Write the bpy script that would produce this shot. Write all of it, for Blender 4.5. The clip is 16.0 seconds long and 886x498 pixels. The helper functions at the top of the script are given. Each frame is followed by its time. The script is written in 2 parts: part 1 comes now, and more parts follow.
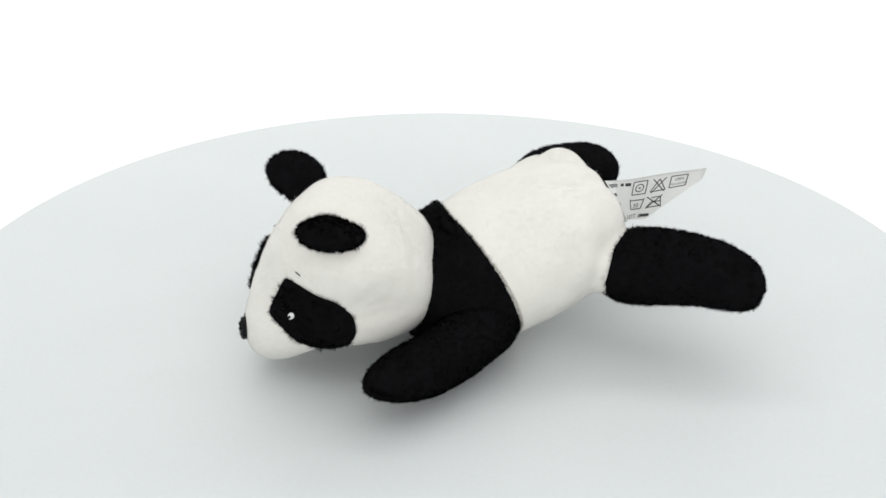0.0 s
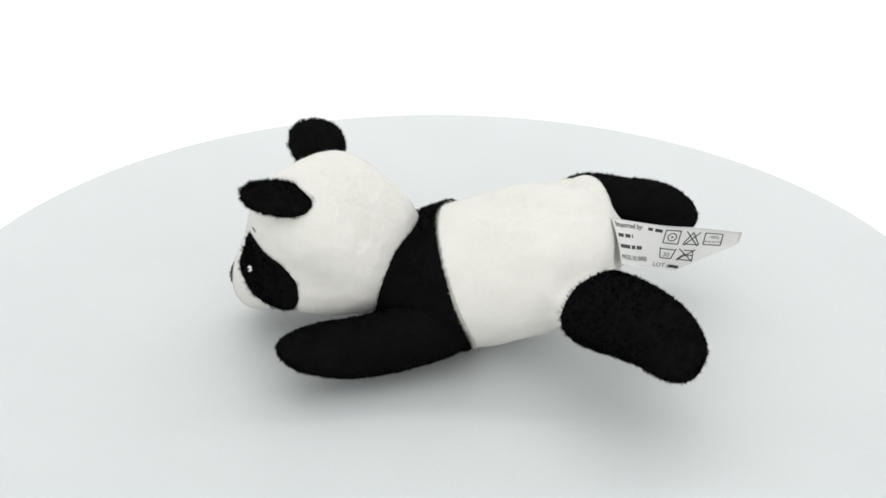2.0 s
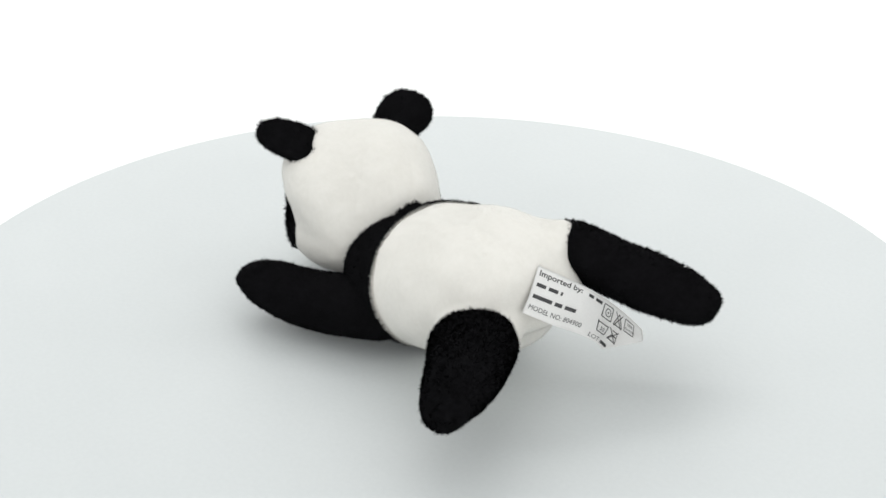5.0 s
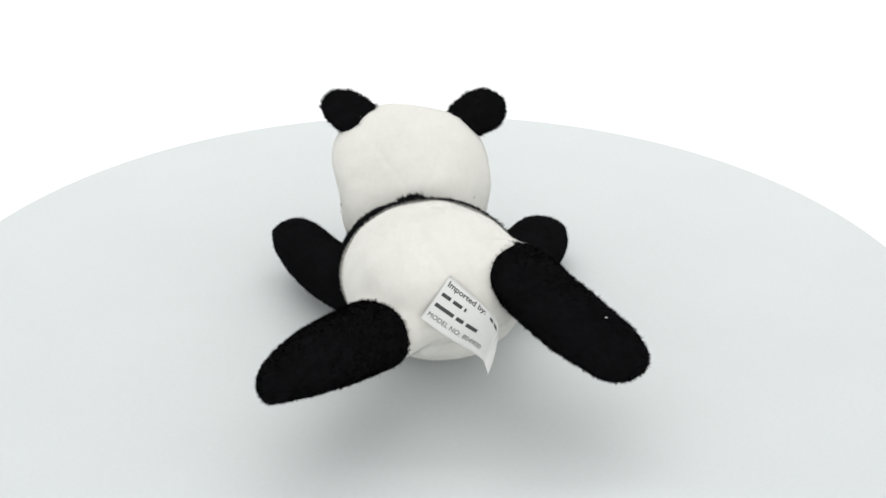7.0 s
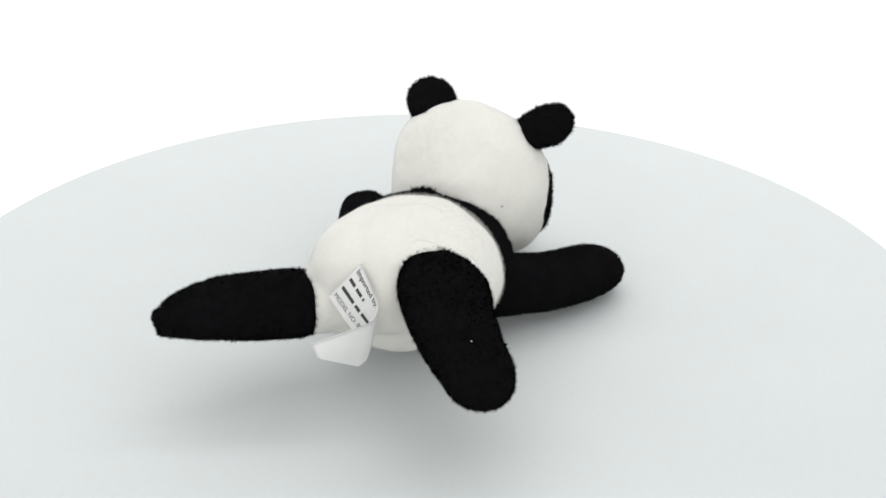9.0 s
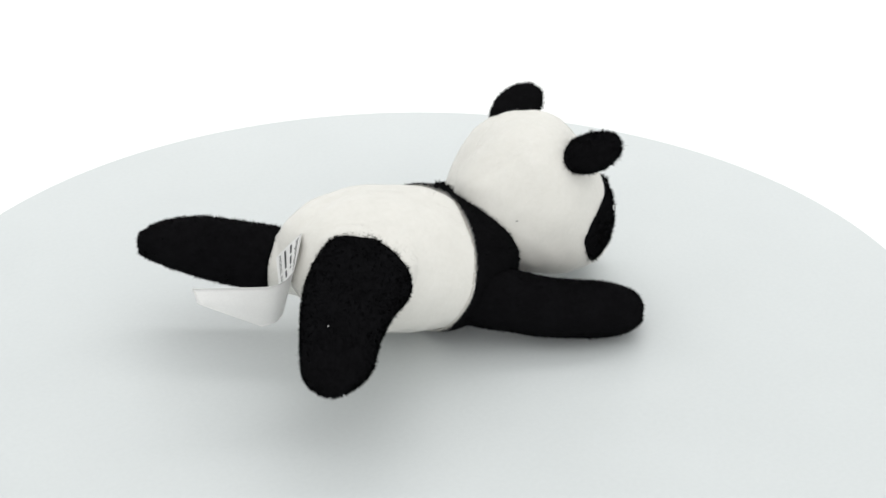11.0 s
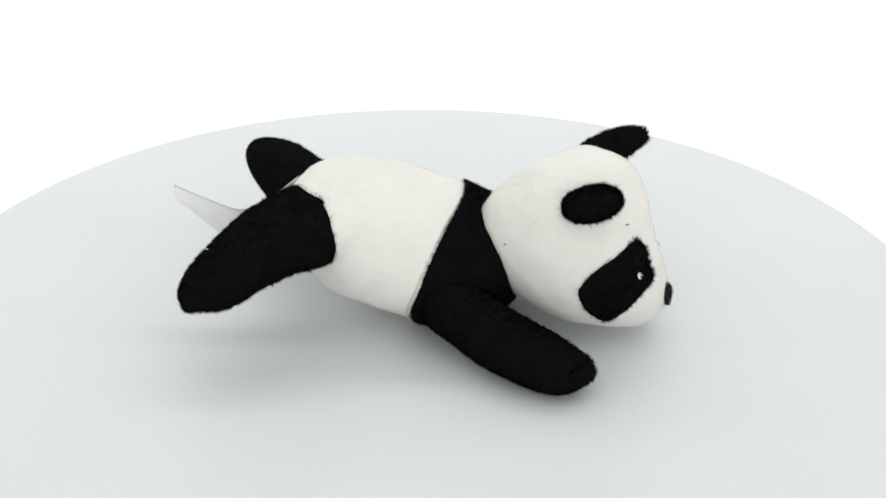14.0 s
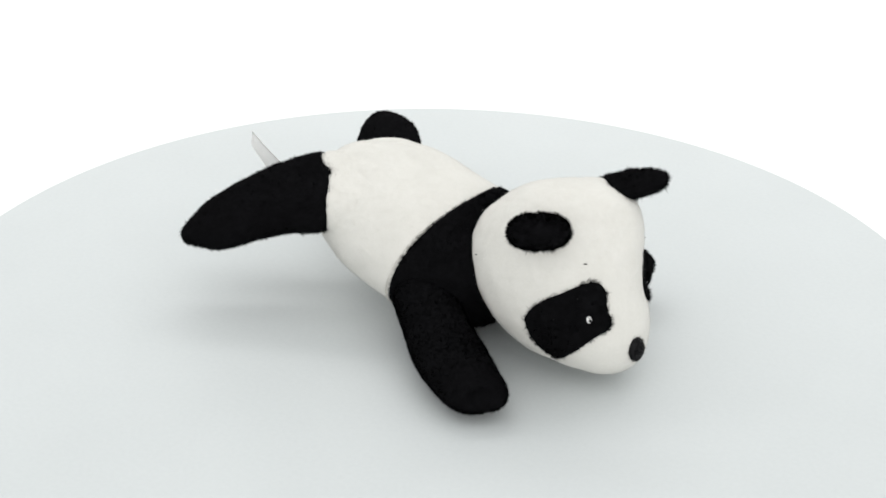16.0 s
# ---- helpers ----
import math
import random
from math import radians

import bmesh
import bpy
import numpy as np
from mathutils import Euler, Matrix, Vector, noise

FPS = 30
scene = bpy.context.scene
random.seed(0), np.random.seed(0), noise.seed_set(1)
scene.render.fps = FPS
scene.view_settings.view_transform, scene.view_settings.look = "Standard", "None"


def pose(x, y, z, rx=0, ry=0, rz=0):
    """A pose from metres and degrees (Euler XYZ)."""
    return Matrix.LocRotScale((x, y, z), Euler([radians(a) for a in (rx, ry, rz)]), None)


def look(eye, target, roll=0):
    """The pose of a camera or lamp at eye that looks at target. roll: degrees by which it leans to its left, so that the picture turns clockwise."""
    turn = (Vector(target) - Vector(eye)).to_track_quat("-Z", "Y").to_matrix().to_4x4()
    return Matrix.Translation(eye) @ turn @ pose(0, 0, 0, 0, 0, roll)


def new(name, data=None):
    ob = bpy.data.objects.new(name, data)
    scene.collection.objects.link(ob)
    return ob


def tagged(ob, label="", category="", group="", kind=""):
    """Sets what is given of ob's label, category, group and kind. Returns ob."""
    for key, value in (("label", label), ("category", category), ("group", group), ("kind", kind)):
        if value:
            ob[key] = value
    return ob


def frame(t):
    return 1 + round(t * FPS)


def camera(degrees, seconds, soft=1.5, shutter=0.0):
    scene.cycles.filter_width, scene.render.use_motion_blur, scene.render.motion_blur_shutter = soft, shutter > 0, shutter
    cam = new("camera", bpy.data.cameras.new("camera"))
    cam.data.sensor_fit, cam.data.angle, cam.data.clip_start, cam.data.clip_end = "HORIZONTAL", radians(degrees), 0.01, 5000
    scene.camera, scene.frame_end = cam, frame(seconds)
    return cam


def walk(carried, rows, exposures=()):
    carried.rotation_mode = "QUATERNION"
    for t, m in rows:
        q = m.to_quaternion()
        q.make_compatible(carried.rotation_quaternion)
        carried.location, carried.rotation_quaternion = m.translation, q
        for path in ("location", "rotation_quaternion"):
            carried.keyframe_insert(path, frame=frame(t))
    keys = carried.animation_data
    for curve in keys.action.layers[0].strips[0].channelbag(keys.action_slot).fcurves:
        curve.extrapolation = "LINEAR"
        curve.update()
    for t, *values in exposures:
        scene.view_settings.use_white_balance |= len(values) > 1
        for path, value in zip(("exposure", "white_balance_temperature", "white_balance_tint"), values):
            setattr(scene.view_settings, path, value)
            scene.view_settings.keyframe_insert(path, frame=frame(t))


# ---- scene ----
# camera: stands still, looks down on the turntable
EYE = (-0.0028, -0.60, 0.35)
TILT, ROLL = 0.4858, 0.37
cam = camera(29.29, 16.0, soft=1.5)
AIM = look(EYE, (EYE[0], EYE[1] + math.cos(TILT), EYE[2] - math.sin(TILT)), ROLL)
walk(cam, [(0, AIM), (16, AIM)])


# ---- light: a white photo studio with a softbox above, and two added fill lamps ----
world = bpy.data.worlds.new("studio")
scene.world = world
world.use_nodes = True
world.node_tree.nodes["Background"].inputs["Color"].default_value = (0.985, 1.0, 0.992, 1)
world.node_tree.nodes["Background"].inputs["Strength"].default_value = 0.945


def area_lamp(name, eye, target, w, h, power, colour=(1, 0.99, 0.97)):
    lamp = bpy.data.lights.new(name, "AREA")
    lamp.shape, lamp.size, lamp.size_y, lamp.energy, lamp.color = "RECTANGLE", w, h, power, colour
    ob = new(name, lamp)
    ob.matrix_world = look(eye, target)
    return ob


area_lamp("softbox_top", (0.0, 0.1, 1.3), (0, 0.0, 0), 2.2, 2.0, 2.2)
# unseen fill lamp, added to lighten the shadows under the toy
area_lamp("front_fill", (0.2, -1.5, 0.55), (0, 0, 0), 2.4, 0.9, 7.0)
# unseen lamp, added to bring the backdrop up to full white
area_lamp("backdrop_fill", (0, 1.0, 1.6), (0, 2.0, 0.2), 2.6, 0.6, 21.0)


# ---- materials ----
def material(name, base, rough=0.5, sheen=0.0, spec=0.5):
    m = bpy.data.materials.new(name)
    m.use_nodes = True
    b = m.node_tree.nodes["Principled BSDF"]
    b.inputs["Base Color"].default_value = (*base, 1)
    b.inputs["Roughness"].default_value = rough
    b.inputs["Specular IOR Level"].default_value = spec
    b.inputs["Sheen Weight"].default_value = sheen
    return m, m.node_tree.nodes, m.node_tree.links, b


def mottled(name, dark, light, scale, fine, rough=0.5, bump=0.0, sheen=0.0, spec=0.5):
    """Colour that varies at two scales, with a fine relief."""
    m, n, l, b = material(name, light, rough, sheen, spec)
    co = n.new("ShaderNodeTexCoord")
    big, small, mix, ramp = n.new("ShaderNodeTexNoise"), n.new("ShaderNodeTexNoise"), n.new("ShaderNodeMath"), n.new("ShaderNodeValToRGB")
    big.inputs["Scale"].default_value, big.inputs["Detail"].default_value = scale, 3
    small.inputs["Scale"].default_value, small.inputs["Detail"].default_value = fine, 2
    mix.operation = "MULTIPLY_ADD"
    mix.inputs[1].default_value = 0.45
    half = n.new("ShaderNodeMath")
    half.operation = "MULTIPLY"
    half.inputs[1].default_value = 0.55
    l.new(co.outputs["Object"], big.inputs["Vector"])
    l.new(co.outputs["Object"], small.inputs["Vector"])
    l.new(big.outputs["Fac"], half.inputs[0])
    l.new(small.outputs["Fac"], mix.inputs[0])
    l.new(half.outputs[0], mix.inputs[2])
    ramp.color_ramp.elements[0].position, ramp.color_ramp.elements[0].color = 0.35, (*dark, 1)
    ramp.color_ramp.elements[1].position, ramp.color_ramp.elements[1].color = 0.65, (*light, 1)
    l.new(mix.outputs[0], ramp.inputs[0])
    l.new(ramp.outputs[0], b.inputs["Base Color"])
    if bump:
        bp = n.new("ShaderNodeBump")
        bp.inputs["Strength"].default_value, bp.inputs["Distance"].default_value = bump, 0.0004
        l.new(small.outputs["Fac"], bp.inputs["Height"])
        l.new(bp.outputs["Normal"], b.inputs["Normal"])
    return m


WHITE_FUR = mottled("white plush", (0.705, 0.692, 0.652), (0.745, 0.732, 0.694), 60, 500, 0.95, 0.1, 0.28, 0.05)


def lets_light_through(m, colour, share):
    """Thin fibres and tape let part of the light through."""
    n, l = m.node_tree.nodes, m.node_tree.links
    t, mix = n.new("ShaderNodeBsdfTranslucent"), n.new("ShaderNodeMixShader")
    t.inputs["Color"].default_value = (*colour, 1)
    mix.inputs[0].default_value = share
    l.new(n["Principled BSDF"].outputs[0], mix.inputs[1])
    l.new(t.outputs[0], mix.inputs[2])
    l.new(mix.outputs[0], n["Material Output"].inputs["Surface"])


WHITE_PILE = WHITE_FUR.copy()
WHITE_PILE.name = "white pile fibres"
lets_light_through(WHITE_PILE, (0.85, 0.84, 0.815), 0.6)
BLACK_FUR = mottled("black plush", (0.005, 0.005, 0.0056), (0.0068, 0.0068, 0.0077), 90, 800, 0.95, 0.0, 0.0, 0.02)
DISC = mottled("white turntable laminate", (0.588, 0.616, 0.621), (0.615, 0.643, 0.648), 14, 500, 0.42, 0.03, 0.0, 0.35)
BACKDROP = mottled("white backdrop paper", (0.84, 0.85, 0.85), (0.87, 0.875, 0.875), 3, 200, 0.9)
PAPER = mottled("white satin tape", (0.8, 0.8, 0.795), (0.86, 0.86, 0.85), 120, 1500, 0.6, 0.15)
lets_light_through(PAPER, (0.85, 0.84, 0.82), 0.2)
INK = mottled("grey print", (0.035, 0.035, 0.038), (0.06, 0.06, 0.062), 300, 3000, 0.7)
# plain white for the lint and for the glint modelled on each eye
GLINT_LINT = mottled("white eye glint and lint", (0.75, 0.75, 0.74), (0.85, 0.85, 0.84), 300, 3000, 0.6)
NOSE = mottled("black embroidery", (0.003, 0.003, 0.004), (0.010, 0.010, 0.011), 900, 2500, 0.35, 0.6, 0.0, 0.15)


# ---- mesh helpers ----
MM = 0.001


def link(name, verts, faces, mat, parent=None, label=""):
    me = bpy.data.meshes.new(name)
    me.from_pydata(np.asarray(verts).tolist(), [], faces)
    me.polygons.foreach_set("use_smooth", [True] * len(me.polygons))
    me.materials.append(mat)
    me.update()
    ob = new(name, me)
    ob.parent = parent
    return tagged(ob, label=label)


def spline(rows, n):
    """Catmull-Rom through rows, n samples."""
    rows = np.array(rows, float)
    pad = np.vstack([2 * rows[0] - rows[1], rows, 2 * rows[-1] - rows[-2]])
    out = []
    for u in np.linspace(0, len(rows) - 1 - 1e-9, n):
        i, f = int(u), u - int(u)
        a, b, c, d = pad[i:i + 4]
        out.append(0.5 * (2 * b + (c - a) * f + (2 * a - 5 * b + 4 * c - d) * f * f + (3 * b - 3 * c + d - a) * f ** 3))
    return np.array(out)


def grid_faces(rows, cols, closed=True, base=0):
    f = []
    for i in range(rows - 1):
        for j in range(cols if closed else cols - 1):
            k = (j + 1) % cols
            f.append((base + i * cols + j, base + i * cols + k, base + (i + 1) * cols + k, base + (i + 1) * cols + j))
    return f


def tube(rows, up=(0, 0, 1), n=40, around=40, power=2.3, lump=0.6, seed=0.0, twist=(0.0, 0.0)):
    """A stuffed sleeve: rows of x, y, z, half width, half height; rounded where the radii go to nothing. twist: how far its sections lean, root to tip."""
    s = spline(rows, n)
    c, ru, rv = s[:, :3], np.maximum(s[:, 3], 0.02), np.maximum(s[:, 4], 0.02)
    tan = np.gradient(c, axis=0)
    tan /= np.linalg.norm(tan, axis=1)[:, None]
    tan = np.array([tan[max(0, i - 3):i + 4].mean(0) for i in range(n)])
    tan /= np.linalg.norm(tan, axis=1)[:, None]
    side = np.cross(np.array(up, float), tan)
    side /= np.linalg.norm(side, axis=1)[:, None]
    top = np.cross(tan, side)
    lean = np.linspace(twist[0], twist[1], n)[:, None]
    side, top = side * np.cos(lean) + top * np.sin(lean), top * np.cos(lean) - side * np.sin(lean)
    a = np.linspace(0, 2 * np.pi, around, endpoint=False)
    cu = np.sign(np.cos(a)) * np.abs(np.cos(a)) ** (2 / power)
    cv = np.sign(np.sin(a)) * np.abs(np.sin(a)) ** (2 / power)
    v = c[:, None] + side[:, None] * (ru[:, None] * cu)[..., None] + top[:, None] * (rv[:, None] * cv)[..., None]
    v = v.reshape(-1, 3)
    if lump:
        out = v - np.repeat(c, around, 0)
        out /= np.linalg.norm(out, axis=1)[:, None] + 1e-6
        h = np.array([noise.noise(Vector(p) * 0.07 + Vector((seed, 0, 0))) for p in v])
        v = v + out * (h * lump)[:, None]
    v = np.vstack([v, s[0, :3], s[-1, :3]])
    f = grid_faces(n, around)
    m = n * around
    f += [(m, (j + 1) % around, j) for j in range(around)]
    f += [(m + 1, m - around + j, m - around + (j + 1) % around) for j in range(around)]
    return v, f


def furry(name, verts, faces, mat, parent, label="", density=7.0, length=1.2, width=0.24, comb=(-1, 0, -0.4), seed=1, lay=0.9, clump=0.3, stray=0.2, fly=0.3, pile=None, cell=1.5):
    """A plush surface in millimetres: the cloth and its pile of short fibres, one mesh."""
    rng = np.random.default_rng(seed)
    v = np.asarray(verts, float)
    tris = []
    for f in faces:
        tris += [(f[0], f[k], f[k + 1]) for k in range(1, len(f) - 1)]
    tris = np.array(tris)
    p0, p1, p2 = v[tris[:, 0]], v[tris[:, 1]], v[tris[:, 2]]
    fn = np.cross(p1 - p0, p2 - p0)
    area = np.linalg.norm(fn, axis=1) / 2
    vn = np.zeros_like(v)
    for k in range(3):
        np.add.at(vn, tris[:, k], fn)
    vn /= np.linalg.norm(vn, axis=1)[:, None] + 1e-9
    count = int(area.sum() * density)
    pick = rng.choice(len(tris), count, p=area / area.sum())
    a, b = rng.random(count), rng.random(count)
    flip = a + b > 1
    a[flip], b[flip] = 1 - a[flip], 1 - b[flip]
    w = np.stack([1 - a - b, a, b], 1)
    tri = tris[pick]
    root = (v[tri] * w[..., None]).sum(1)
    nor = (vn[tri] * w[..., None]).sum(1)
    nor /= np.linalg.norm(nor, axis=1)[:, None] + 1e-9
    cm = np.array(comb, float)[None] + rng.normal(0, 0.35, (count, 3))
    cm -= nor * (cm * nor).sum(1)[:, None]
    tuft = rng.normal(0, 1, (4096, 3))
    key = np.floor(root / cell).astype(np.int64)
    key = (key[:, 0] * 73856093 ^ key[:, 1] * 19349663 ^ key[:, 2] * 83492791) % 4096
    grow = nor + cm * lay + rng.normal(0, stray, (count, 3)) + tuft[key] * clump
    grow /= np.linalg.norm(grow, axis=1)[:, None]
    ln = length * (0.55 + 0.75 * rng.random(count)) * (1 + fly * (rng.random(count) > 0.95))
    ln *= 1 + clump * (tuft[key, 0].clip(-1.2, 1.5)) * 0.6
    sd = np.cross(grow, nor + rng.normal(0, stray, (count, 3)))
    sd /= np.linalg.norm(sd, axis=1)[:, None] + 1e-9
    r0, r1, tip = root - sd * width / 2 - nor * 0.1, root + sd * width / 2 - nor * 0.1, root + grow * ln[:, None]
    back = (np.cross(r1 - r0, tip - r0) * nor).sum(1) < 0
    r0[back], r1[back] = r1[back].copy(), r0[back].copy()
    nb = len(v)
    allv = np.vstack([v, np.stack([r0, r1, tip], 1).reshape(-1, 3)]) * MM
    me = bpy.data.meshes.new(name)
    loops = np.concatenate([tris.ravel(), np.arange(nb, nb + 3 * count)]).astype(np.int32)
    np_ = len(tris) + count
    me.vertices.add(len(allv))
    me.vertices.foreach_set("co", allv.ravel().astype(np.float32))
    me.loops.add(len(loops))
    me.loops.foreach_set("vertex_index", loops)
    me.polygons.add(np_)
    me.polygons.foreach_set("loop_start", np.arange(0, 3 * np_, 3, dtype=np.int32))
    me.polygons.foreach_set("use_smooth", np.ones(np_, bool))
    me.update(calc_edges=True)
    soft = np.repeat(nor + rng.normal(0, 0.06, nor.shape), 3, 0)
    me.normals_split_custom_set_from_vertices(np.vstack([vn, soft]).tolist())
    me.materials.append(mat)
    if pile:
        me.materials.append(pile)
        slot = np.zeros(np_, np.int32)
        slot[len(tris):] = 1
        me.polygons.foreach_set("material_index", slot)
    ob = new(name, me)
    ob.parent = parent
    return tagged(ob, label=label)


# ---- setting ----
def sweep():
    """White paper: a flat sheet on the table that curves up behind."""
    prof = [(-2.2, -0.14), (1.6, -0.14)]
    for k in range(1, 13):
        a = k / 12 * math.pi / 2
        prof.append((1.6 + 0.7 * math.sin(a), -0.14 + 0.7 * (1 - math.cos(a))))
    prof.append((2.3, 2.6))
    v, f = [], []
    for off in (0.0, 0.004):
        for y, z in prof:
            v += [(-3, y + off, z - off), (3, y + off, z - off)]
    n = len(prof)
    for i in range(n - 1):
        f.append((2 * i, 2 * i + 1, 2 * i + 3, 2 * i + 2))
        f.append((2 * n + 2 * i, 2 * n + 2 * i + 2, 2 * n + 2 * i + 3, 2 * n + 2 * i + 1))
    return tagged(link("backdrop", v, f, BACKDROP), "bright white seamless paper backdrop behind the turntable", "backdrop", kind="structure")


def lathe(name, prof, mat, parent, label="", seg=180, off=(0, 0)):
    v, f = [], []
    for r, z in prof:
        for j in range(seg):
            a = 2 * math.pi * j / seg
            v.append((off[0] + r * math.cos(a), off[1] + r * math.sin(a), z))
    f = grid_faces(len(prof), seg)
    f.append(tuple(range(seg))[::-1])
    f.append(tuple(range((len(prof) - 1) * seg, len(prof) * seg)))
    ob = link(name, v, f, mat, parent, label)
    for p in ob.data.polygons:
        p.use_smooth = len(p.vertices) == 4
    return ob


sweep()
turntable = tagged(new("turntable"), "round matte white turntable disc turning on a base", "turntable")
R = 0.2171
lathe("disc", [(R - 0.002, -0.012), (R, -0.010), (R, -0.0015), (R - 0.0015, 0.0)], DISC, turntable, off=(-0.0041, 0.0028))
lathe("base", [(0.09, -0.14), (0.09, -0.012)], BACKDROP, turntable, "low white round base", 64)

# ---- the plush panda, in millimetres from the turntable's axis ----
panda = tagged(new("plush_panda"), "black and white plush panda lying on its belly", "plush toy")

# trunk: x, y, z, half width, half height
TRUNK = [(30, 9, 29.3, 4.9, 3.7), (26.9, 9.8, 28.7, 17.9, 15.2), (17.9, 10, 27, 27, 22.6), (4.8, 9.7, 26.2, 32.8, 26.2), (-12.2, 9, 29, 35, 28.4), (-29, 8.6, 34.2, 35, 28.2), (-44, 7.2, 38.8, 32.2, 26.6),
         (-56.3, 6, 42.3, 26.4, 20.2), (-64.2, 5.2, 42, 19.5, 13.4), (-69, 5.5, 42.5, 9.5, 6.2), (-70, 6.5, 42.7, 0.8, 0.4)]
v, f = tube([(16, 10.4, 27, 3, 3), (14, 10.4, 27, 17, 14), (11, 10.4, 27, 25, 21)] + TRUNK[3:], n=60, around=64, power=2.0, lump=1.2, seed=3)
for p in v:                                            # the cloth is pinched where the label is sewn in, and slack along the back
    p[2] -= 2.2 * math.exp(-((p[0] + 63) / 9) ** 2 - ((p[1] - 12) / 6) ** 2) * (p[2] > 40)
    p[2] -= 1.3 * math.exp(-((p[1] - 15 - 0.12 * (p[0] + 50)) / 3.5) ** 2 - ((p[0] + 48) / 18) ** 2) * (p[2] > 45)
    p[2] += 1.0 * math.exp(-((p[1] - 4) / 5) ** 2 - ((p[0] + 45) / 16) ** 2) * (p[2] > 45)
def add_stub(v, f, rows, seed, twist):
    """White cloth that reaches out to a leg's seam."""
    v2, f2 = tube(rows, n=24, around=44, power=2.2, lump=0.6, seed=seed, twist=twist)
    n = len(v)
    return np.vstack([v, v2]), f + [tuple(i + n for i in q) for q in f2]


v, f = add_stub(v, f, [(-38, 10, 34, 12, 12), (-46, 19, 33, 15, 13.5), (-52.5, 27, 32.3, 15.2, 12.6), (-59.2, 34.4, 31.9, 15.0, 11.6), (-60.6, 36, 31.9, 13, 9.8)], 5, (0.0, 0.22))
v, f = add_stub(v, f, [(-32, 2, 46, 11, 11), (-39, -6, 47.2, 14, 12.5), (-45, -13, 48.5, 16, 11), (-50.2, -17.8, 49.5, 16.6, 9.8), (-51.6, -19.2, 49.6, 14, 8)], 6, (-0.2, -0.5))
v, f = add_stub(v, f, [(-50, 16, 34, 9, 9), (-57, 22, 34, 11, 9.5), (-62.5, 27, 33.5, 9.5, 8), (-64.5, 29, 33, 5, 5)], 7, (0, 0))
v, f = add_stub(v, f, [(-47, -6, 49, 9, 9), (-53, -10, 51.5, 11.5, 11), (-57.5, -13, 52, 11, 10), (-60, -14.5, 52, 6, 6)], 8, (0, 0))


def sewn(v, f, cell=1.3, soft=14):
    """One skin over the joined forms, eased along the creases."""
    me = bpy.data.meshes.new("skin")
    me.from_pydata(np.asarray(v).tolist(), [], f)
    ob = new("skin", me)
    skin = ob.modifiers.new("skin", "REMESH")
    skin.mode, skin.voxel_size = "VOXEL", cell
    ease = ob.modifiers.new("ease", "SMOOTH")
    ease.factor, ease.iterations = 0.5, soft
    out = bpy.data.meshes.new_from_object(ob.evaluated_get(bpy.context.evaluated_depsgraph_get()))
    v = np.array([p.co[:] for p in out.vertices])
    f = [tuple(p.vertices) for p in out.polygons]
    bpy.data.objects.remove(ob)
    bpy.data.meshes.remove(out)
    bpy.data.meshes.remove(me)
    return v, f


v, f = sewn(v, f)
for p in v:                                            # soft dents of the stuffing, and slack folds towards the hips
    fold = math.exp(-((p[0] + 45) / 22) ** 2) * (p[2] > 30)
    p[2] += 0.55 * noise.noise(Vector(p) * 0.09) + 0.9 * fold * noise.noise(Vector((p[0] * 0.07, p[1] * 0.22, p[2] * 0.12)))
    p[1] += 0.5 * noise.noise(Vector(p) * 0.1 + Vector((7, 3, 0)))
    h = 0.5 - 0.5 * math.sin(math.atan2(p[2] - 27, p[1] - 10))
    if p[0] > 5.5 - 18 * min(1, h * 1.35) ** 0.75:      # drawn in under the band
        p[1], p[2] = 10 + (p[1] - 10) * 0.955, 27 + (p[2] - 27) * 0.955
trunk = furry("trunk", v, f, WHITE_FUR, panda, "cream-white plush trunk", comb=(-1, 0, -0.5), seed=11, density=5.5, length=0.5, width=0.12, lay=1.2, clump=0.04, stray=0.06, fly=1.8, pile=WHITE_PILE)


def yoke():
    """The black band over the shoulders: narrow on the back, wide at the sides and the chest."""
    s = spline(TRUNK, 400)
    rows, cols = 16, 96
    v = []
    for i in range(rows):
        for j in range(cols):
            a = 2 * math.pi * j / cols
            h = 0.5 - 0.5 * math.sin(a)                 # 0 on the back, 1 under the belly
            back = 4 - 18 * min(1, h * 1.35) ** 0.75
            front = 12.5 + 17 * min(1, h * 3.0) ** 0.6
            x = back + (front - back) * i / (rows - 1)
            k = int(np.argmin(np.abs(s[:, 0] - x)))
            edge = (1.9 - 1.4 * max(0.0, h * 2 - 1)) if 0 < i < rows - 1 else -0.8
            drop = 5.0 * (i / (rows - 1)) ** 1.2 * (1 - h) ** 2      # it falls towards the neck
            v.append((x, s[k, 1] + (s[k, 3] + edge) * math.cos(a), s[k, 2] + (s[k, 4] + edge) * math.sin(a) - drop))
    return v, grid_faces(rows, cols)


v, f = yoke()
furry("shoulder_band", v, f, BLACK_FUR, panda, "black plush band round the shoulders", length=1.25, clump=0.45, comb=(0.3, 0, -1), seed=12)

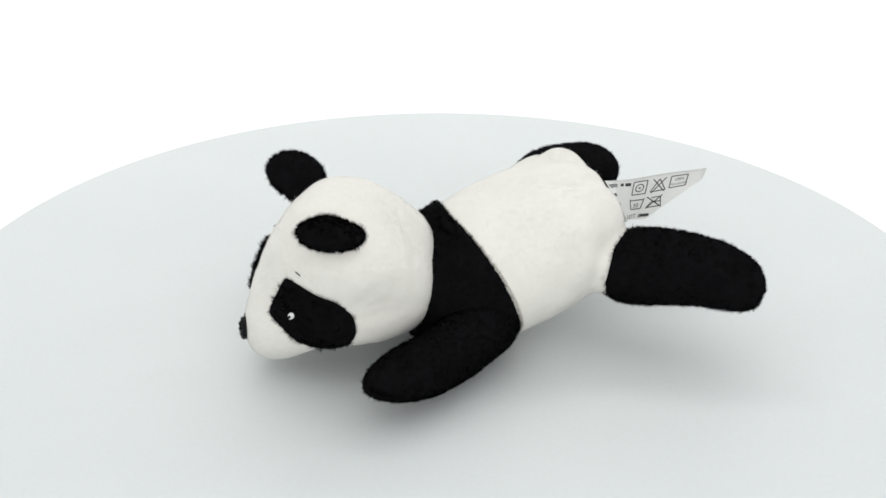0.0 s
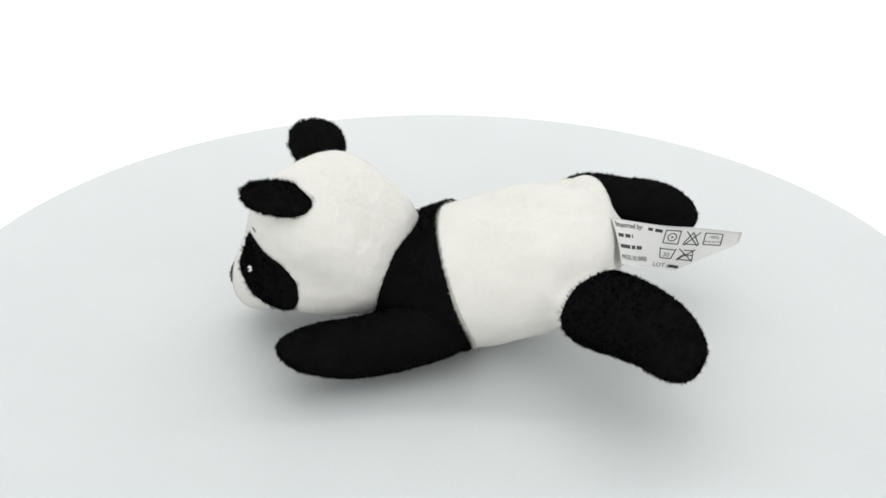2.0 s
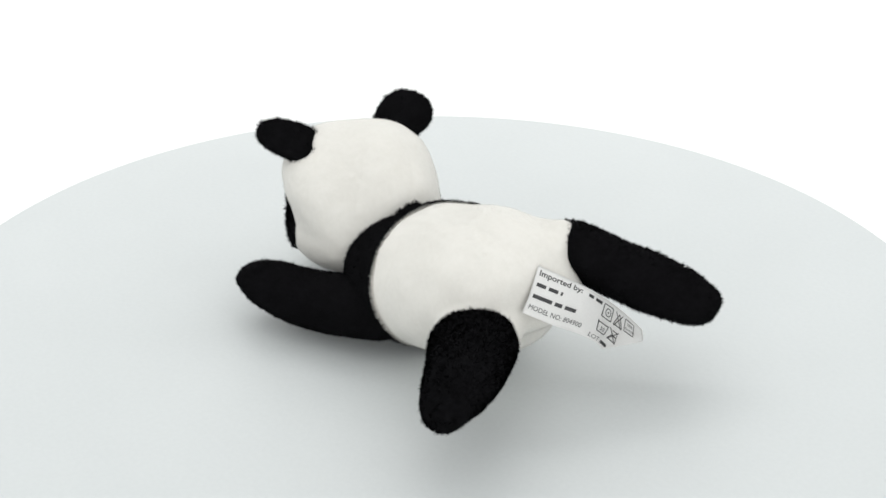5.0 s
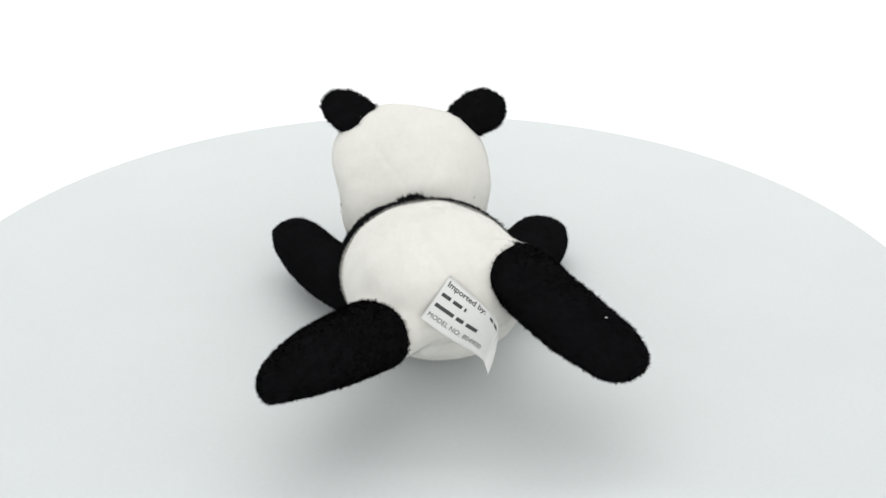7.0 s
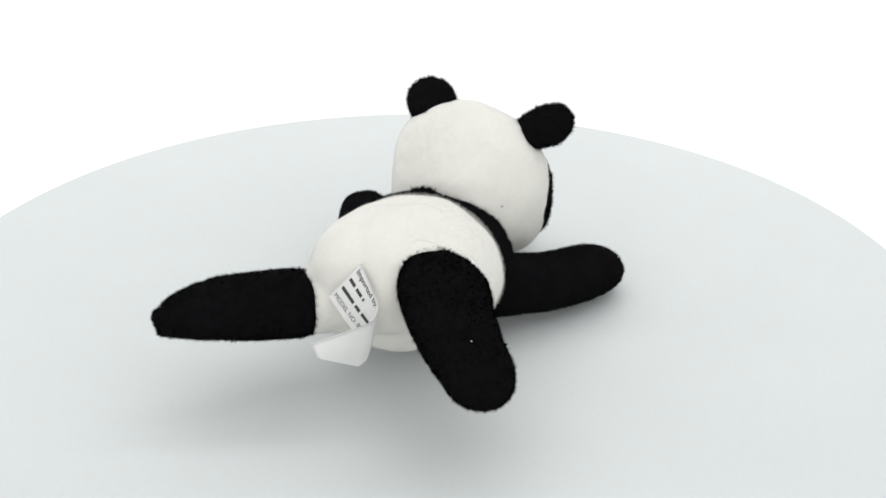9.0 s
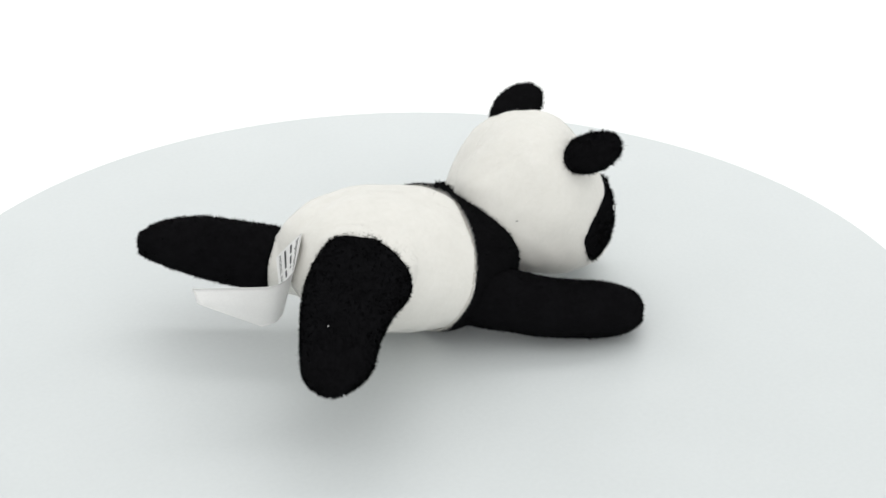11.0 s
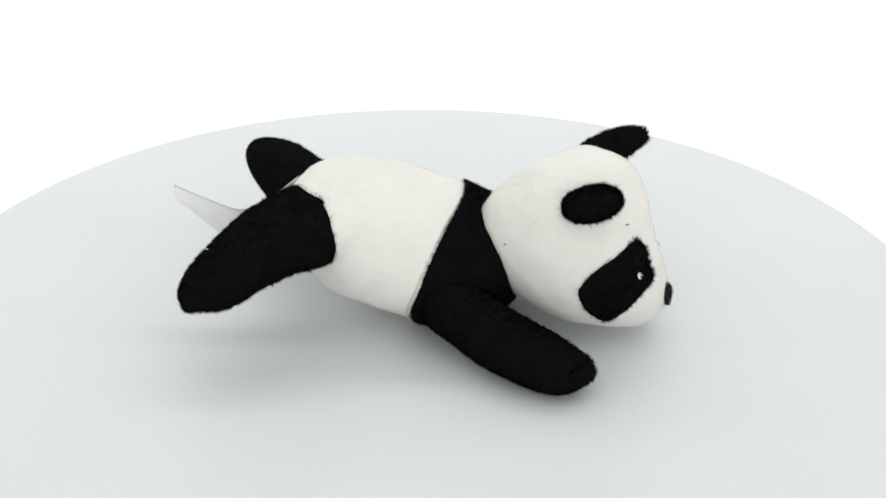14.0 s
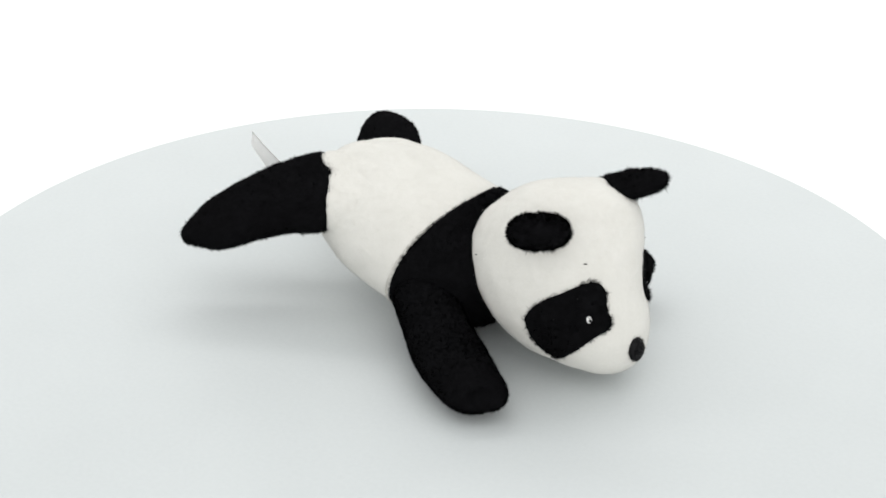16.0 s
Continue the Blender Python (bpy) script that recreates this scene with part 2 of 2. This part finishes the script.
def fringe(seed=71):
    """White pile that laps over the band's rear edge in small tufts."""
    s, rng = spline(TRUNK, 400), np.random.default_rng(seed)
    v, f = [], []
    for j in range(2600):
        a = 2 * math.pi * j / 2600
        h = 0.5 - 0.5 * math.sin(a)
        x = 4 - 18 * min(1, h * 1.35) ** 0.75 - 0.3 - 0.8 * rng.random()
        k = int(np.argmin(np.abs(s[:, 0] - x)))
        out = np.array((0, math.cos(a), math.sin(a)))
        root = np.array((x, s[k, 1] + s[k, 3] * math.cos(a), s[k, 2] + s[k, 4] * math.sin(a)))
        tuft = noise.noise(Vector((j * 0.09, seed, 0)))
        way = np.array((0.95 + 0.5 * tuft, 0, 0)) + out * (0.95 + 0.3 * rng.normal()) + np.cross(out, (1, 0, 0)) * (0.5 * tuft + 0.3 * rng.normal())
        side = np.cross(way, out)
        side *= 0.09 / np.linalg.norm(side)
        tip = root + way / np.linalg.norm(way) * (1.7 + 1.1 * tuft + 0.5 * rng.random())
        f.append((len(v), len(v) + 1, len(v) + 2))
        v += [root - side, root + side, tip]
    return link("seam_fringe", np.array(v) * MM, f, WHITE_PILE, trunk, "white pile lapping over the black band")


fringe()

# limbs
ARM_L = [(-8.1, 24.6, 23.2, 12.75, 13.05), (-0.3, 35.3, 19.7, 12.45, 13.15), (13.8, 44.7, 16.8, 11.45, 12.05), (29.3, 52.1, 15.6, 10.75, 11.25), (41.6, 57.4, 16.7, 10.55, 9.65), (49.7, 61.3, 17.3, 9.45, 7.15), (52.8, 64.6, 17.1, 6.65, 4.25), (53.6, 65.4, 16.3, 0.5, 0.5)]
ARM_R = [(-6.2, -7.8, 23.9, 11.65, 12.85), (1.6, -17.4, 20.3, 12.25, 13.15), (17.1, -29.2, 15.6, 12.25, 11.15), (32, -38.1, 12.6, 13.15, 10.35), (44.7, -44.8, 11.1, 11.75, 9.95), (53.6, -47.4, 10, 10.55, 7.45), (57.7, -49.3, 10.4, 8.15, 5.05), (58.4, -50, 10.9, 0.5, 0.5)]
LEG_L = [(-49, 20.2, 30.5, 5, 5), (-55.5, 28.7, 31.2, 9.5, 8), (-60.6, 35.9, 31.9, 16, 12.2), (-72.7, 47.3, 34.4, 15.3, 12.5), (-83.4, 59.6, 35.6, 13.6, 11.1), (-91.5, 70.2, 34.7, 11.4, 8.3), (-95.5, 73.7, 34.2, 9, 5.8), (-97.3, 75.8, 34.6, 5.2, 4.6), (-98.8, 76.8, 34.4, 0.5, 0.5)]
LEG_R = [(-41, -8, 47, 5, 5), (-46.5, -13.8, 48.4, 9.5, 7), (-51.5, -18.8, 49.6, 17.5, 10.2), (-65.5, -26.5, 45.2, 17.3, 10.2), (-77.1, -37, 39.4, 14.7, 10.4), (-86.2, -47.3, 34, 12.9, 8.6), (-91, -52.6, 31.7, 9.8, 5.4), (-93.6, -55.2, 30.2, 5.6, 3.4), (-94.8, -55.9, 29.8, 0.5, 0.4)]
for nm_, rows, sd, lean in (("arm", ARM_L, 21, (0.21, 0.1)), ("arm", ARM_R, 22, (0.21, -0.17)), ("leg", LEG_L, 23, (0.03, 0.86)), ("leg", LEG_R, 24, (-0.89, 0.58))):
    v, f = tube(rows, n=60, around=52, power=2.2, lump=0.6, seed=sd, twist=lean)
    d = np.array(rows[-1][:3]) - np.array(rows[0][:3])
    furry(nm_, v, f, BLACK_FUR, panda, "black plush " + nm_, length=1.15, clump=0.36, fly=0.4, comb=tuple(d / np.linalg.norm(d)), seed=sd)

# head
HEAD = np.array((47.0, 12.1, 38.8))
AXES = np.array((33.4, 32.9, 33.6))
MUZZLE = np.array((38.74, -5.5, -34.0)) / np.linalg.norm((38.74, -5.5, -34.0))
# how the stuffing swells and flattens the ball: shares of x^i y^j z^k, for i + j + k of 5, then of 6
SWELL = [-2.6, -5.5, -0.1, -0.7, 7, 0.2, -4.2, -10.9, 5.7, -2.1, -2.5, 0.8, 13.9, 14.7, -0.5, -3.4, 4.7, 4.1, -2.9, -12.7, 10.5, 0.9, 2.7, 0.5, 0.2, -4.4, 1.1, -12.1, 3.5, 13.8, 6.6, -1.6, 6.2, -8.1, 3, -1.1, -1.3, -0.5, 2.5, 3, -0.6, 2.4, -1.6, 2.5, 16.5, 0.3, 4.2, 8.7, -9.8]
POWERS = np.array([(i, j, d - i - j) for d in (5, 6) for i in range(d, -1, -1) for j in range(d - i, -1, -1)])
SEAMS = []
for side in (1, -1):
    a_, b_ = np.array((7.0, 19.0 * side, 27.0)), np.array((-34.0, 2.0 * side, 13.0))
    a_, b_ = a_ / np.linalg.norm(a_), b_ / np.linalg.norm(b_)
    nn = np.cross(a_, b_)
    SEAMS.append((a_, b_, nn / np.linalg.norm(nn)))


def on_head(d, lift=0.0):
    d = np.asarray(d, float)
    d = d / np.linalg.norm(d)
    r = ((d / AXES) ** 2).sum() ** -0.5 + float((d ** POWERS).prod(1) @ SWELL)
    ang = math.acos(max(-1, min(1, float(d @ MUZZLE))))
    r += 17.2 * math.exp(-(ang / 0.50) ** 2)
    for a_, b_, nn in SEAMS:                            # darts from the ears to the nape
        if d @ (a_ + b_) > (a_ @ b_ + 1) * 0.98:
            r -= 0.28 * math.exp(-(float(d @ nn) * 33 / 0.8) ** 2)
    r += 0.3 * noise.noise(Vector(d) * 2.2) + 0.4 * noise.noise(Vector(d) * 5.5) + 0.12 * noise.noise(Vector(d) * 14)
    return HEAD + d * (r + lift)


def head_mesh(rows=90, cols=120):
    v = []
    for i in range(rows):
        a = math.pi * (i + 0.5) / rows
        for j in range(cols):
            b = 2 * math.pi * j / cols
            v.append(on_head((math.sin(a) * math.cos(b), math.sin(a) * math.sin(b), math.cos(a))))
    f = [q[::-1] for q in grid_faces(rows, cols)]
    v += [on_head((0, 0, 1)), on_head((0, 0, -1))]
    m = rows * cols
    f += [(m, j, (j + 1) % cols) for j in range(cols)]
    f += [(m + 1, m - cols + (j + 1) % cols, m - cols + j) for j in range(cols)]
    return v, f


v, f = head_mesh()
furry("head", v, f, WHITE_FUR, panda, "cream-white plush head", comb=(-1, 0, 0.2), seed=31, density=5.5, length=0.5, width=0.12, lay=1.2, clump=0.04, stray=0.06, fly=1.8, pile=WHITE_PILE)


# eye patches: their cut, forwards and upwards from the middle
CUT_L = [(15.2, 1.2), (14.2, 7.9), (12, 13.8), (9.8, 16.4), (3.5, 15), (-3.2, 11.7), (-10, 9.3), (-15, 5.4), (-18.4, 0), (-17.9, -6.8), (-13.7, -10.9), (-6.5, -13.2), (-0.5, -10), (4, -6), (9, -1.8)]
CUT_R = [(14, -1.2), (13.2, 5), (13.7, 11.8), (9.4, 15.4), (1.5, 13.7), (-5.1, 10.4), (-10.7, 7), (-15.3, 1.5), (-17, -3.8), (-13.4, -9.7), (-8.5, -14), (-3.7, -15.7), (2, -9), (8, -3.8)]


def patch(centre, outline, side, lift, rings=9):
    """A piece of cloth laid on the head: its outline runs forwards and upwards from its centre."""
    c = np.array(centre, float) - HEAD
    n = c / np.linalg.norm(c)
    up = np.array((0, 0, 1.0)) - n * n[2]
    up /= np.linalg.norm(up)
    fw = np.cross(up, n)
    fw *= 1 if fw[0] > 0 else -1
    ring = spline(outline[-2:] + outline + outline[:3], (len(outline) + 4) * 4 + 1)[8:8 + len(outline) * 4]
    seg = len(ring)
    v = [on_head(c, lift)]
    for i in range(1, rings + 1):
        for x, y in ring:
            v.append(on_head(c + fw * x * i / rings + up * y * i / rings, lift if i < rings else -0.5))
    f = [(0, 1 + j, 1 + (j + 1) % seg) for j in range(seg)] + [q[::-1] for q in grid_faces(rings, seg, base=1)]
    if np.cross(v[1] - v[0], v[2] - v[0]) @ n < 0:
        f = [q[::-1] for q in f]
    return v, f


def oval(a, b, n=10):
    return [(a * math.cos(2 * math.pi * k / n), b * math.sin(2 * math.pi * k / n)) for k in range(n)]


for c, cut, sd in (((67.9, 29.6, 31.8), CUT_L, 41), ((67.1, -11.9, 32.6), CUT_R, 42)):
    v, f = patch(c, [(x * 1.05, y * 1.05) for x, y in cut], 1, 1.0)
    furry("eye_patch", v, f, BLACK_FUR, panda, "black plush eye patch", length=1.4, clump=0.5, cell=1.8, comb=(-0.3, 0, 1), seed=sd)
# each eye's highlight is put in as a raised white oval
for e in ((75.3, 27.4, 33.2), (76.1, -12.1, 34.5)):
    v, f = patch(e, oval(1.4, 1.7), 1, 1.6, 3)
    eye = link("eye", np.array(v) * MM, f, GLINT_LINT, panda, "small eye: white glint put in as an oval, with a dark bead")
    v, f = patch(np.array(e) + (0.5, 0, -0.2), oval(0.6, 0.7), 1, 1.95, 4)
    link("pupil", np.array(v) * MM, f, NOSE, eye, "tiny dark glossy bead")
v, f = patch((87.6, 4.4, 18.3), oval(3.9, 4.3), 1, 1.7, 6)
nose = furry("nose", v, f, NOSE, panda, "small black stitched nose", length=0.9, seed=45)
for a_, b_ in (((71.3, 29, 50.2), (71.6, 27, 50.9)), ((70.1, -8, 53.9), (70.6, -6.8, 53.6)), ((23.2, -13.9, 44.2), (23.6, -12.4, 44.0))):
    pa, pb = on_head(np.array(a_) - HEAD, 0.25), on_head(np.array(b_) - HEAD, 0.5)
    v, f = tube([(*(pa + (pb - pa) * q), 0.18, 0.18) for q in (0, 0.35, 0.7, 1)], n=6, around=8, lump=0)
    link("thread_end", np.array(v) * MM, f, NOSE, panda, "loose dark thread end")

# ears: flat stuffed lobes, longer towards the front
def ear(centre, long, flat, radii, seed):
    n = np.array(flat, float) / np.linalg.norm(flat)
    a = np.array(long, float)
    a = a - n * (a @ n)
    a /= np.linalg.norm(a)
    b = np.cross(n, a)
    inward = HEAD + (0, 0, 12) - np.array(centre)
    inward /= np.linalg.norm(inward)
    rows, cols = 26, 40
    v = []
    for i in range(rows + 1):
        lat = -math.pi / 2 + math.pi * i / rows
        for j in range(cols):
            lon = 2 * math.pi * j / cols
            c = math.cos(lat) ** 0.85
            x, y, z = (math.copysign(abs(q) ** 0.92, q) for q in (math.cos(lon), math.sin(lon), math.sin(lat)))
            p = np.array(centre) + a * radii[0] * c * x + b * radii[1] * c * y + n * radii[2] * z
            q = max(0.0, float((p - np.array(centre)) @ inward) / 11.0)
            p = p + inward * 5.0 * q * q                  # the base runs in under the head's seam
            v.append(p + 0.5 * n * noise.noise(Vector(p) * 0.12 + Vector((seed, 0, 0))))
    f = grid_faces(rows + 1, cols)
    out = np.array(centre) - HEAD
    furry("ear", v, f, BLACK_FUR, panda, "black plush ear", length=1.45, clump=0.5, cell=1.8, fly=0.4, comb=tuple(out / np.linalg.norm(out)), seed=seed)


ear((60.5, 34.0, 68.0), (0.63, 0.41, 0.48), (-0.27, 0.0, 0.96), (15.4, 10.2, 4.4), 51)
ear((57.0, -19.4, 67.4), (0.27, -0.69, 0.37), (-0.28, 0.31, 1.01), (11.2, 11.3, 6.4), 52)
# a fuzzy tuft where the band closes on the back
v, f = tube([(7.5, 9.0, 51.6, 0.4, 0.4), (7.2, 11, 52.2, 1.6, 1.2), (7.0, 15, 52.0, 2.0, 1.5), (6.8, 19, 51.2, 1.6, 1.2), (6.6, 21, 50.4, 0.4, 0.4)], n=14, around=14, lump=0.6)
furry("tuft", v, f, BLACK_FUR, panda, "small black tuft at the band's seam", length=1.6, clump=0.6, density=9, comb=(-0.2, 0, 1), seed=61)
v, f = tube([(-86.5, -43.8, 48.3, 0.12, 0.12), (-86.9, -44.2, 48.7, 0.16, 0.16), (-87.3, -44.5, 48.7, 0.12, 0.12)], n=6, around=8, lump=0)
link("lint", np.array(v) * MM, f, GLINT_LINT, panda, "white fleck of lint")

# ---- the sewn-in tape with print ----
TAPE = [((-63.7, 8.8, 56.2), (-66.7, 14.2, 49.6), (-68.7, 20, 42.5)), ((-70.7, 1.5, 51.8), (-72.2, 5.5, 44.6), (-73.7, 10.5, 36.5)), ((-76.5, -3.7, 48.6), (-77.2, -2, 40.6), (-78, 0.9, 31.3)),
        ((-85.2, -5.5, 47), (-84.2, -4.8, 38), (-83, -2.2, 29.6)), ((-98.2, -2, 48.8), (-92.2, -3.2, 38.6), (-86.2, -2.2, 29.4))]
TIP, NOTCH, HEEL = np.array((-113.9, 3.9, 51)), np.array((-113.2, 2.2, 45.2)), np.array((-89.2, -1.6, 29.2))
STRIPS = {}


def strip(q):
    """The tape's run from root to tip, at a share q of its width; the free end is cut aslant, with a short blunt tip."""
    q = round(q, 3)
    if q not in STRIPS:
        rows = [np.array(a) * (1 - q) * (1 - 2 * q) + np.array(b) * 4 * q * (1 - q) + np.array(c) * q * (2 * q - 1) for a, b, c in TAPE]
        rows.append(TIP + (NOTCH - TIP) * q / 0.32 if q < 0.32 else NOTCH + (HEEL - NOTCH) * (q - 0.32) / 0.68)
        c = spline(rows, 121)
        STRIPS[q] = c, np.concatenate([[0], np.cumsum(np.linalg.norm(np.diff(c, axis=0), axis=1))])
    return STRIPS[q]


def on_tape(along, down, lift=0.0):
    """The place on the tape: millimetres along it, and down from its upper edge from 0 to 1."""
    c, run = strip(down)
    p = np.array([np.interp(along, run, c[:, k]) for k in range(3)])
    if lift:
        k = int(np.clip(np.searchsorted(run, along), 1, 120))
        n = np.cross(strip(1.0)[0][k] - strip(0.0)[0][k], c[k] - c[k - 1])
        p = p + n / np.linalg.norm(n) * lift
    return p


rows_, cols_ = 15, 61
v = []
for off in (0.0, 0.22):
    for i in range(rows_):
        q = i / (rows_ - 1)
        for j in range(cols_):
            k = j * 2
            c, mid = strip(q)[0][k], strip(0.5)[0]
            n = np.cross(strip(1.0)[0][k] - strip(0.0)[0][k], mid[min(120, k + 1)] - mid[max(0, k - 1)])
            v.append(c - n / np.linalg.norm(n) * off)
f = grid_faces(rows_, cols_, False) + [q[::-1] for q in grid_faces(rows_, cols_, False, rows_ * cols_)]
rim = [j for j in range(cols_)] + [i * cols_ + cols_ - 1 for i in range(1, rows_)] + [(rows_ - 1) * cols_ + j for j in range(cols_ - 2, -1, -1)] + [i * cols_ for i in range(rows_ - 2, 0, -1)]
m_ = rows_ * cols_
f += [(rim[i], rim[(i + 1) % len(rim)], rim[(i + 1) % len(rim)] + m_, rim[i] + m_) for i in range(len(rim))]
tape = link("care_label", np.array(v) * MM, f, PAPER, panda, "white satin care label with grey print")
TALL = 19.5


def printed(name, shapes, label=""):
    """Ink on the tape: convex outlines in millimetres along and down."""
    v, f = [], []
    for sh in shapes:
        b = len(v)
        v += [on_tape(x, y / TALL, 0.1) for x, y in sh]
        f.append(tuple(range(b, b + len(sh))))
    return link(name, np.array(v) * MM, f, INK, tape, label)


def line(x0, y0, x1, y1, w=0.42):
    dx, dy = x1 - x0, y1 - y0
    n = math.hypot(dx, dy)
    px, py = -dy / n * w / 2, dx / n * w / 2
    return [(x0 + px, y0 + py), (x1 + px, y1 + py), (x1 - px, y1 - py), (x0 - px, y0 - py)]


def frame_of(x, y, w, h):
    return [line(x, y, x + w, y), line(x + w, y, x + w, y + h), line(x + w, y + h, x, y + h), line(x, y + h, x, y)]


def writing(text, x, y, size, bold=0.0):
    """Text whose baseline starts at x, y, wrapped on to the tape."""
    cu = bpy.data.curves.new("writing", "FONT")
    cu.body, cu.size, cu.offset, cu.resolution_u = text, size, bold, 3
    ob = new("writing", cu)
    me = bpy.data.meshes.new_from_object(ob.evaluated_get(bpy.context.evaluated_depsgraph_get()))
    bpy.data.objects.remove(ob)
    for p in me.vertices:
        p.co = Vector(on_tape(x + p.co.x, (y - p.co.y) / TALL, 0.1)) * MM
    me.materials.append(INK)
    ob = new("writing", me)
    ob.parent = tape
    return ob


writing("Imported by:", 1.2, 3.6, 3.4, 0.06)
writing("MODEL NO: 804900", 1.2, 17.2, 2.6)
writing("LOT #", 27.5, 18.6, 2.6)
for x0, x1, y in ((21.5, 23.6, 2.7), (24.6, 27.6, 2.7), (1.4, 5.2, 7.3), (6.4, 10.2, 7.3), (11.3, 12.1, 7.3), (1.4, 9.4, 12.0), (10.6, 13.6, 12.0), (14.8, 19.4, 12.0), (34.0, 38.0, 17.8)):
    printed("print_bar", [line(x0, y, x1, y, 1.5 if y < 17 else 1.2)], "grey bar of print")
ring = [(32.0 + 1.7 * math.cos(a * math.pi / 9), 4.9 + 1.7 * math.sin(a * math.pi / 9)) for a in range(19)]
printed("dry_symbol", frame_of(29.0, 1.9, 6.0, 6.0) + [line(*ring[k], *ring[k + 1]) for k in range(18)] + [line(31.6, 4.9, 32.4, 4.9, 0.8)], "square and circle care symbol")
printed("bleach_symbol", [line(37.0, 7.6, 43.4, 7.6), line(37.0, 7.6, 40.2, 2.2), line(40.2, 2.2, 43.4, 7.6), line(37.4, 1.9, 43.0, 8.2), line(43.0, 1.9, 37.4, 8.2)], "crossed triangle care symbol")
printed("fibre_symbol", frame_of(45.0, 1.9, 7.0, 5.4), "box round the fibre note")
writing("100%", 46.6, 4.3, 1.9)
writing("POLYESTER", 45.4, 6.4, 1.35)
printed("wash_symbol", [line(28.6, 10.0, 29.6, 14.6), line(29.6, 14.6, 34.0, 14.6), line(34.0, 14.6, 35.0, 10.0), line(28.6, 10.6, 35.0, 10.6)], "wash tub care symbol")
writing("30", 30.4, 13.8, 2.6)
printed("iron_symbol", [line(36.4, 14.6, 42.6, 14.6), line(42.6, 14.6, 42.0, 10.4), line(42.0, 10.4, 38.2, 10.4), line(36.4, 14.6, 38.4, 12.4), line(38.4, 12.4, 42.2, 12.4), line(36.2, 9.8, 42.8, 15.0), line(42.8, 9.8, 36.2, 15.0)], "crossed iron care symbol")


# ---- what moves: the disc and the toy on it turn together ----
def motions():
    turn = [(t, 203.25 - 15.104 * t - 0.0122 * (t - 8) ** 2) for t in range(0, 17)]
    walk(turntable, [(t, pose(-0.007, 0, 0, 0, 0, a)) for t, a in turn])
    walk(panda, [(t, pose(0, 0, 0, 0, 0, a)) for t, a in turn])


motions()
